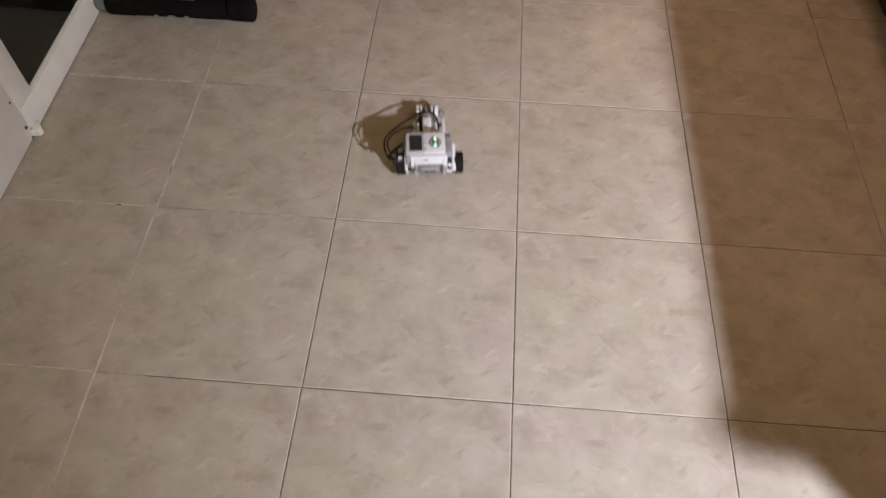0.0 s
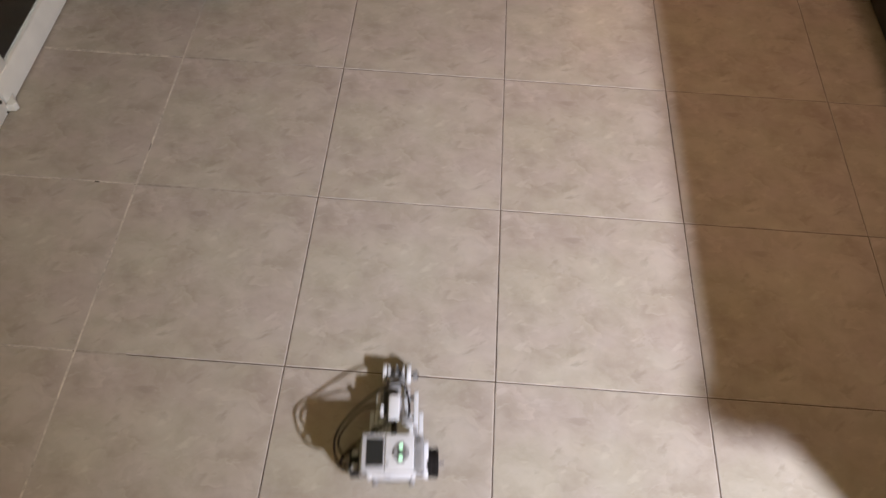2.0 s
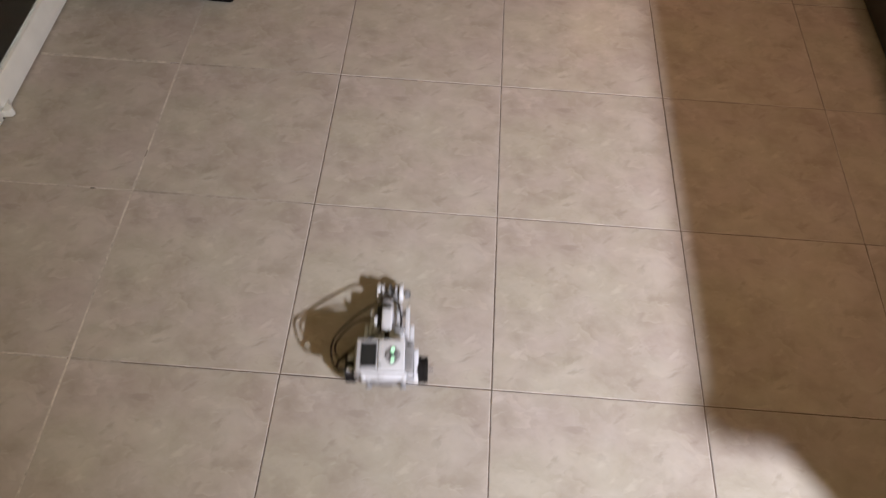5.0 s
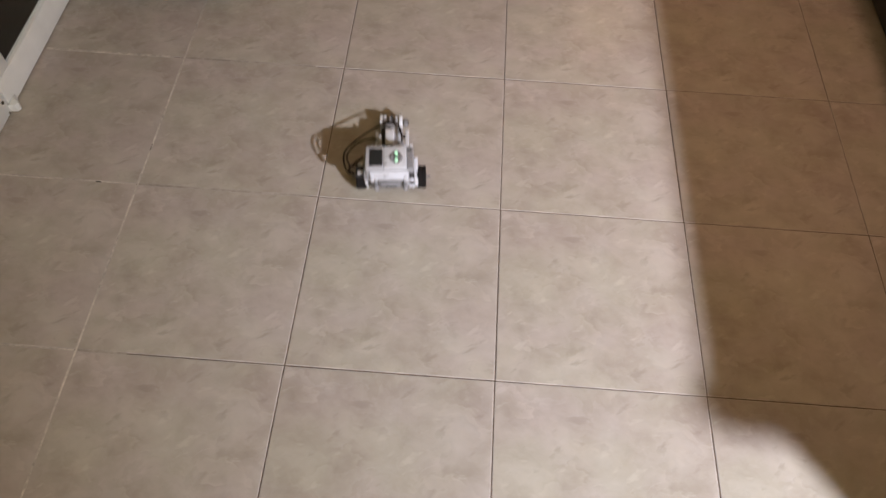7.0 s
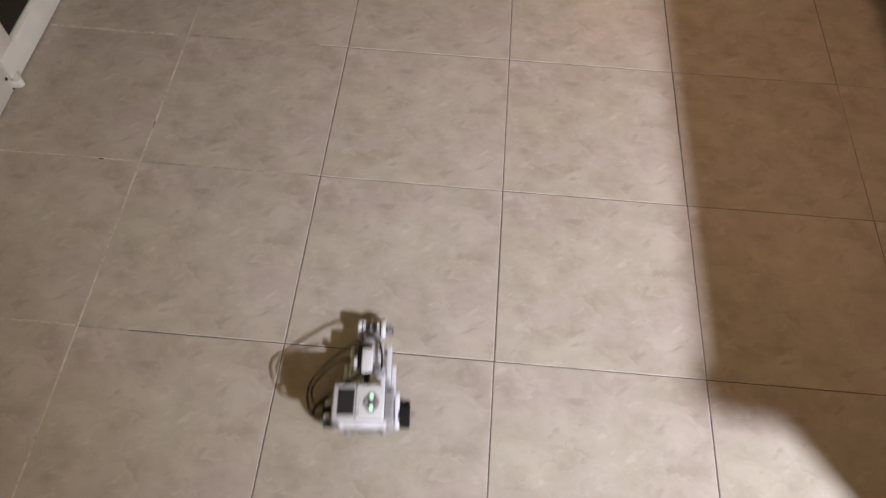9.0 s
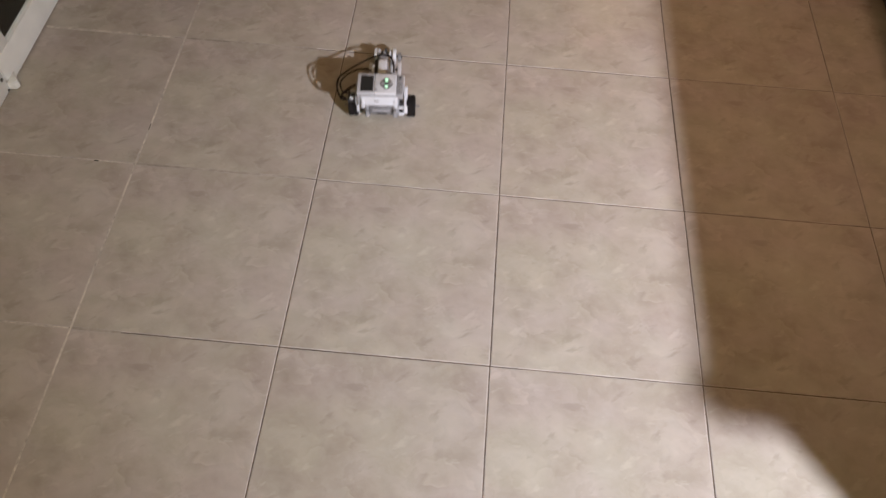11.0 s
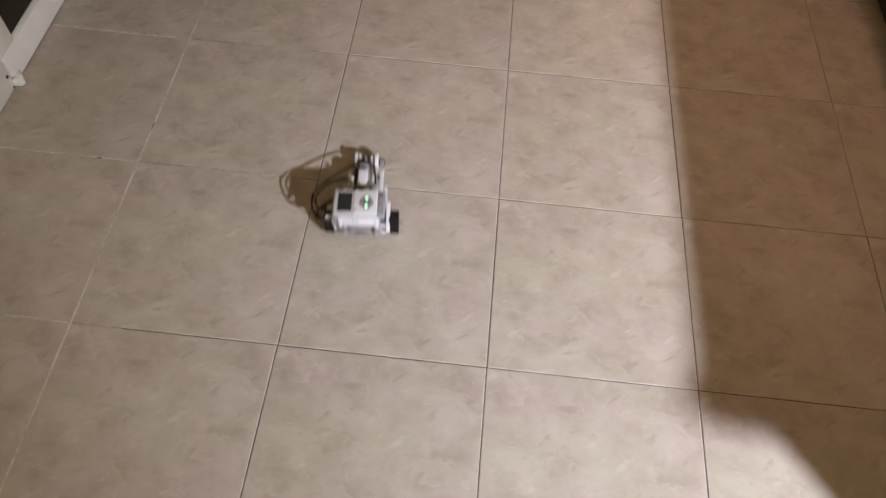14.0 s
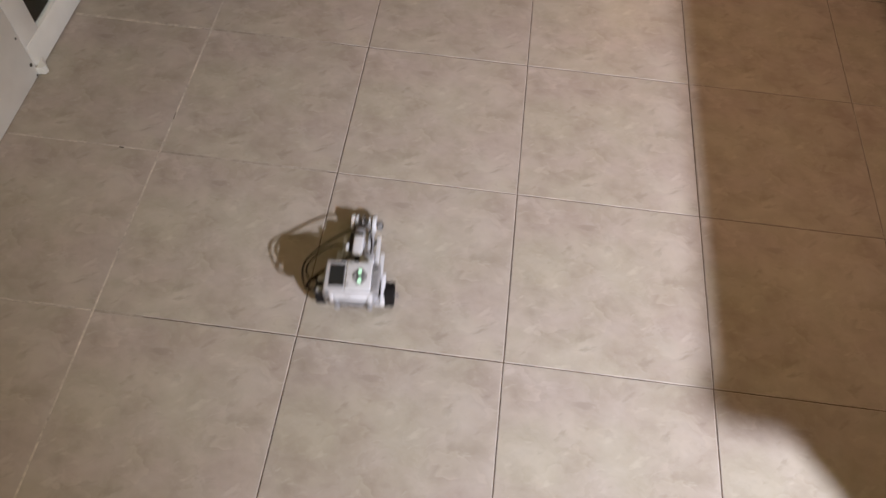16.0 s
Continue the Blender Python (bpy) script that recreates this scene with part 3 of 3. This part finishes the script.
        part("plug_latch", box(B(), -0.0780, -0.0660, y - 0.0038, y + 0.0038, z + 0.0012, z + 0.0060, 0.001), WHITE, pl, "white plug latch")
    # deck ahead of the unit
    part("deck", box(B(), -0.040, 0.0470, 0.040, 0.100, 0.036, 0.0425, 0.0015), WHITE, rb, "white flat deck panel")
    part("deck_block", box(B(), 0.006, 0.0370, 0.040, 0.078, 0.042, 0.066, 0.002), WHITE, rb)
    part("deck_block", box(B(), 0.014, 0.035, 0.068, 0.084, 0.050, 0.068, 0.0015), LIGHT_GREY, rb)
    part("deck_block", box(B(), -0.034, -0.016, 0.079, 0.090, 0.040, 0.056, 0.0015), LIGHT_GREY, rb)
    part("deck_block", box(B(), -0.030, -0.004, 0.040, 0.078, 0.040, 0.062, 0.002), WHITE, rb)
    beam(rb, "long_beam", 0.046, 0.040, 0.142, 0.040, 0, 0.0375, 0.0468, r=0.0060)
    beam(rb, "long_beam", 0.046, 0.040, 0.136, 0.040, 0, -0.0380, -0.0300, r=0.0055)
    beam(rb, "outer_beam", 0.036, 0.030, 0.100, 0.030, 0, 0.0485, 0.0570, r=0.0065)
    beam(rb, "outer_beam", 0.046, 0.030, 0.100, 0.030, 0, -0.0500, -0.0420, r=0.0065)
    beam(rb, "slanted_beam", 0.074, 0.044, 0.106, 0.064, 0, -0.0285, -0.0220, PALE_GREY, 0.0042)
    beam(rb, "slanted_beam", -0.040, 0.050, -0.012, 0.062, 2, 0.058, 0.0645, WHITE, 0.0045)
    beam(rb, "slanted_beam", -0.030, 0.092, -0.020, 0.118, 2, 0.042, 0.0485, PALE_GREY, 0.0045)
    beam(rb, "cross_beam", -0.036, 0.136, 0.044, 0.136, 2, 0.026, 0.033, LIGHT_GREY, 0.004)
    # the small motor on the deck
    mm = part("small_motor", box(B(), -0.024, 0.006, 0.084, 0.148, 0.030, 0.054, 0.005, 3), DARK, rb, "dark grey small motor with a white housing")
    part("motor_side", box(B(), 0.0035, 0.0300, 0.082, 0.152, 0.028, 0.047, 0.004), PALE_GREY, mm)
    # grey bar in place of a slot's shade
    part("motor_slot_shade", box(B(), 0.0300, 0.0310, 0.100, 0.140, 0.032, 0.042), MID_GREY, mm)
    for y in (0.100, 0.136):
        part("motor_bolt", cyl(B(), (0.022, y, 0.0465), (0.022, y, 0.0485), 0.003, n=10), DARK, mm)
    part("motor_nose", box(B(), -0.014, 0.0170, 0.124, 0.172, 0.026, 0.046, 0.004), LIGHT_GREY, mm)
    part("white_housing", box(B(), -0.0130, 0.0095, 0.078, 0.130, 0.048, 0.0680, 0.003, 3), WHITE, mm, "white motor plug housing")
    part("small_plug", box(B(), -0.0060, 0.0040, 0.052, 0.080, 0.052, 0.064, 0.0015), DARK, mm)
    # front rollers: two white discs on the floor with gears between
    fy, fr = 0.194, 0.0205
    for xa, xb in ((-0.0280, -0.0200), (0.0215, 0.0305)):
        disc = part("front_roller", cyl(B(), (xa, fy, fr), (xb, fy, fr), fr, n=32, bevel=0.0016), WHITE, rb, "white front roller disc")
        part("roller_groove", cyl(B(), (xa - 0.0004, fy, fr), (xb + 0.0004, fy, fr), fr * 0.45, n=18), LIGHT_GREY, disc)
    for xa, xb, y, z, r, mat in ((-0.0175, -0.0115, fy, fr, 0.0185, PALE_GREY), (-0.0090, -0.0050, fy - 0.004, fr + 0.004, 0.0125, DARK), (-0.0020, 0.0030, fy, fr, 0.0185, LIGHT_GREY), (0.0060, 0.0100, fy - 0.006, fr + 0.006, 0.0110, DARK), (0.0125, 0.0175, fy, fr, 0.0175, PALE_GREY)):
        pts = []
        for k in range(32):
            a = math.pi * k / 16
            rr = r if k % 2 == 0 else r * 0.84
            pts.append((y + rr * math.cos(a), z + rr * math.sin(a)))
        part("gear", slab(B(), pts, 0, xa, xb), mat, rb)
    part("front_axle", cyl(B(), (-0.031, fy, fr), (0.041, fy, fr), 0.0024, n=8), DARK, rb)
    part("pin", cyl(B(), (0.0035, fy - 0.004, 0.034), (0.0030, fy + 0.002, 0.046), 0.0026, n=8), DARK, rb)
    part("front_link", box(B(), -0.0180, 0.0170, 0.160, 0.186, 0.024, 0.034, 0.002), MID_GREY, rb)
    hub = part("hub", cyl(B(), (0.0350, fy - 0.004, fr), (0.0440, fy - 0.004, fr), 0.0110, n=20, bevel=0.001), MID_GREY, rb)
    part("hub_cap", cyl(B(), (0.0435, fy - 0.004, fr), (0.0465, fy - 0.004, fr), 0.0055, n=12), DARK, hub)
    # cables
    part("cable", tube(B(), ((-0.082, -0.016, 0.067), (-0.099, -0.013, 0.067), (-0.111, 0.011, 0.075), (-0.110, 0.042, 0.082), (-0.092, 0.080, 0.071), (-0.060, 0.117, 0.065), (-0.023, 0.146, 0.062), (-0.001, 0.160, 0.056), (0.018, 0.154, 0.052), (0.027, 0.122, 0.058), (0.028, 0.092, 0.058), (0.022, 0.074, 0.054)), 0.0022), CABLE, rb, "long looping black cable")
    part("cable", tube(B(), ((-0.082, 0.011, 0.063), (-0.098, 0.011, 0.068), (-0.105, 0.034, 0.076), (-0.092, 0.063, 0.074), (-0.070, 0.096, 0.060), (-0.046, 0.112, 0.050), (-0.026, 0.110, 0.042)), 0.0021), CABLE, rb, "looping black cable")
    part("cable", tube(B(), ((0.000, 0.066, 0.068), (-0.012, 0.070, 0.072), (-0.036, 0.056, 0.070), (-0.065, 0.033, 0.072), (-0.089, 0.010, 0.073), (-0.099, -0.009, 0.074), (-0.088, -0.018, 0.074)), 0.0030), CABLE, rb)
    part("cable", tube(B(), ((-0.001, 0.054, 0.066), (-0.001, 0.044, 0.062), (-0.001, 0.034, 0.060)), 0.0036), CABLE, rb)
    return rb


WHEELS = []
build_room()
build_glazed_door()
build_tube()
build_sideboard()
build_shadow_fringe()
build_lamps()
robot = build_robot()
build_floor()


# ---- what moves ----
# seconds, x, y, heading: the robot shuttles back and forth on nearly straight lines
ROUTE = [
    (0.0, -0.2314, 0.1729, 7.2), (0.5, -0.2151, -0.0517, 5.8), (1.0, -0.2031, -0.3189, 4.9), (1.5, -0.1965, -0.5969, 4.6), (1.79, -0.1950, -0.7580, 4.3),
    (2.0, -0.1951, -0.6503, 4.1), (2.5, -0.2002, -0.3919, 4.4), (3.0, -0.2175, -0.1189, 5.2), (3.5, -0.2501, 0.1535, 5.1), (3.67, -0.2580, 0.2430, 4.7),
    (4.0, -0.2438, 0.0775, 4.3), (4.2, -0.2342, -0.0154, 3.8), (5.54, -0.2170, -0.7240, 4.0), (6.3, -0.2340, -0.3210, 4.5), (6.5, -0.2421, -0.2156, 5.3),
    (7.0, -0.2753, 0.0527, 6.2), (7.39, -0.2955, 0.2335, 6.6), (8.0, -0.2785, -0.0557, 5.2), (8.5, -0.2648, -0.3223, 4.5),
    (9.0, -0.2508, -0.6060, 4.5), (9.22, -0.2480, -0.7080, 4.4), (11.08, -0.3215, 0.2780, 4.8), (11.3, -0.3128, 0.1625, 4.5),
    (11.5, -0.3115, 0.0613, 4.5), (12.0, -0.3004, -0.1984, 4.0), (12.5, -0.2972, -0.4680, 3.9), (12.93, -0.2920, -0.6860, 4.4),
    (13.5, -0.2997, -0.4023, 4.7), (14.0, -0.3168, -0.1331, 5.6), (14.5, -0.3546, 0.1393, 6.5), (14.79, -0.3650, 0.2830, 6.8), (15.0, -0.3593, 0.1706, 6.1),
    (15.5, -0.3456, -0.0804, 5.5), (16.0, -0.3403, -0.3463, 4.4),
]


def motions():
    ts, xs, ys, hs = (np.array(c) for c in zip(*ROUTE))
    rows, rolls = [], {s: [] for _, s in WHEELS}
    steps = np.round(np.arange(0, 16.0001, 1 / 15), 4)
    soft = np.linspace(-0.12, 0.12, 13)
    travelled, last = 0.0, None
    for t in steps:
        at = np.clip(t + soft, 0, 16.0) if 0.12 < t < 15.88 else np.array([t])
        x, y, h = (float(np.mean(np.interp(at, ts, c))) for c in (xs, ys, hs))
        if last is not None:
            travelled += y - last
        last = y
        rows.append((float(t), pose(x, y, 0, 0, 0, h)))
        for _, s in WHEELS:
            rolls[s].append((float(t), pose(WHEEL_X[s], AXLE, WHEEL_R, -math.degrees(travelled / WHEEL_R))))
    walk(robot, rows)
    for w, s in WHEELS:
        walk(w, rolls[s])


motions()
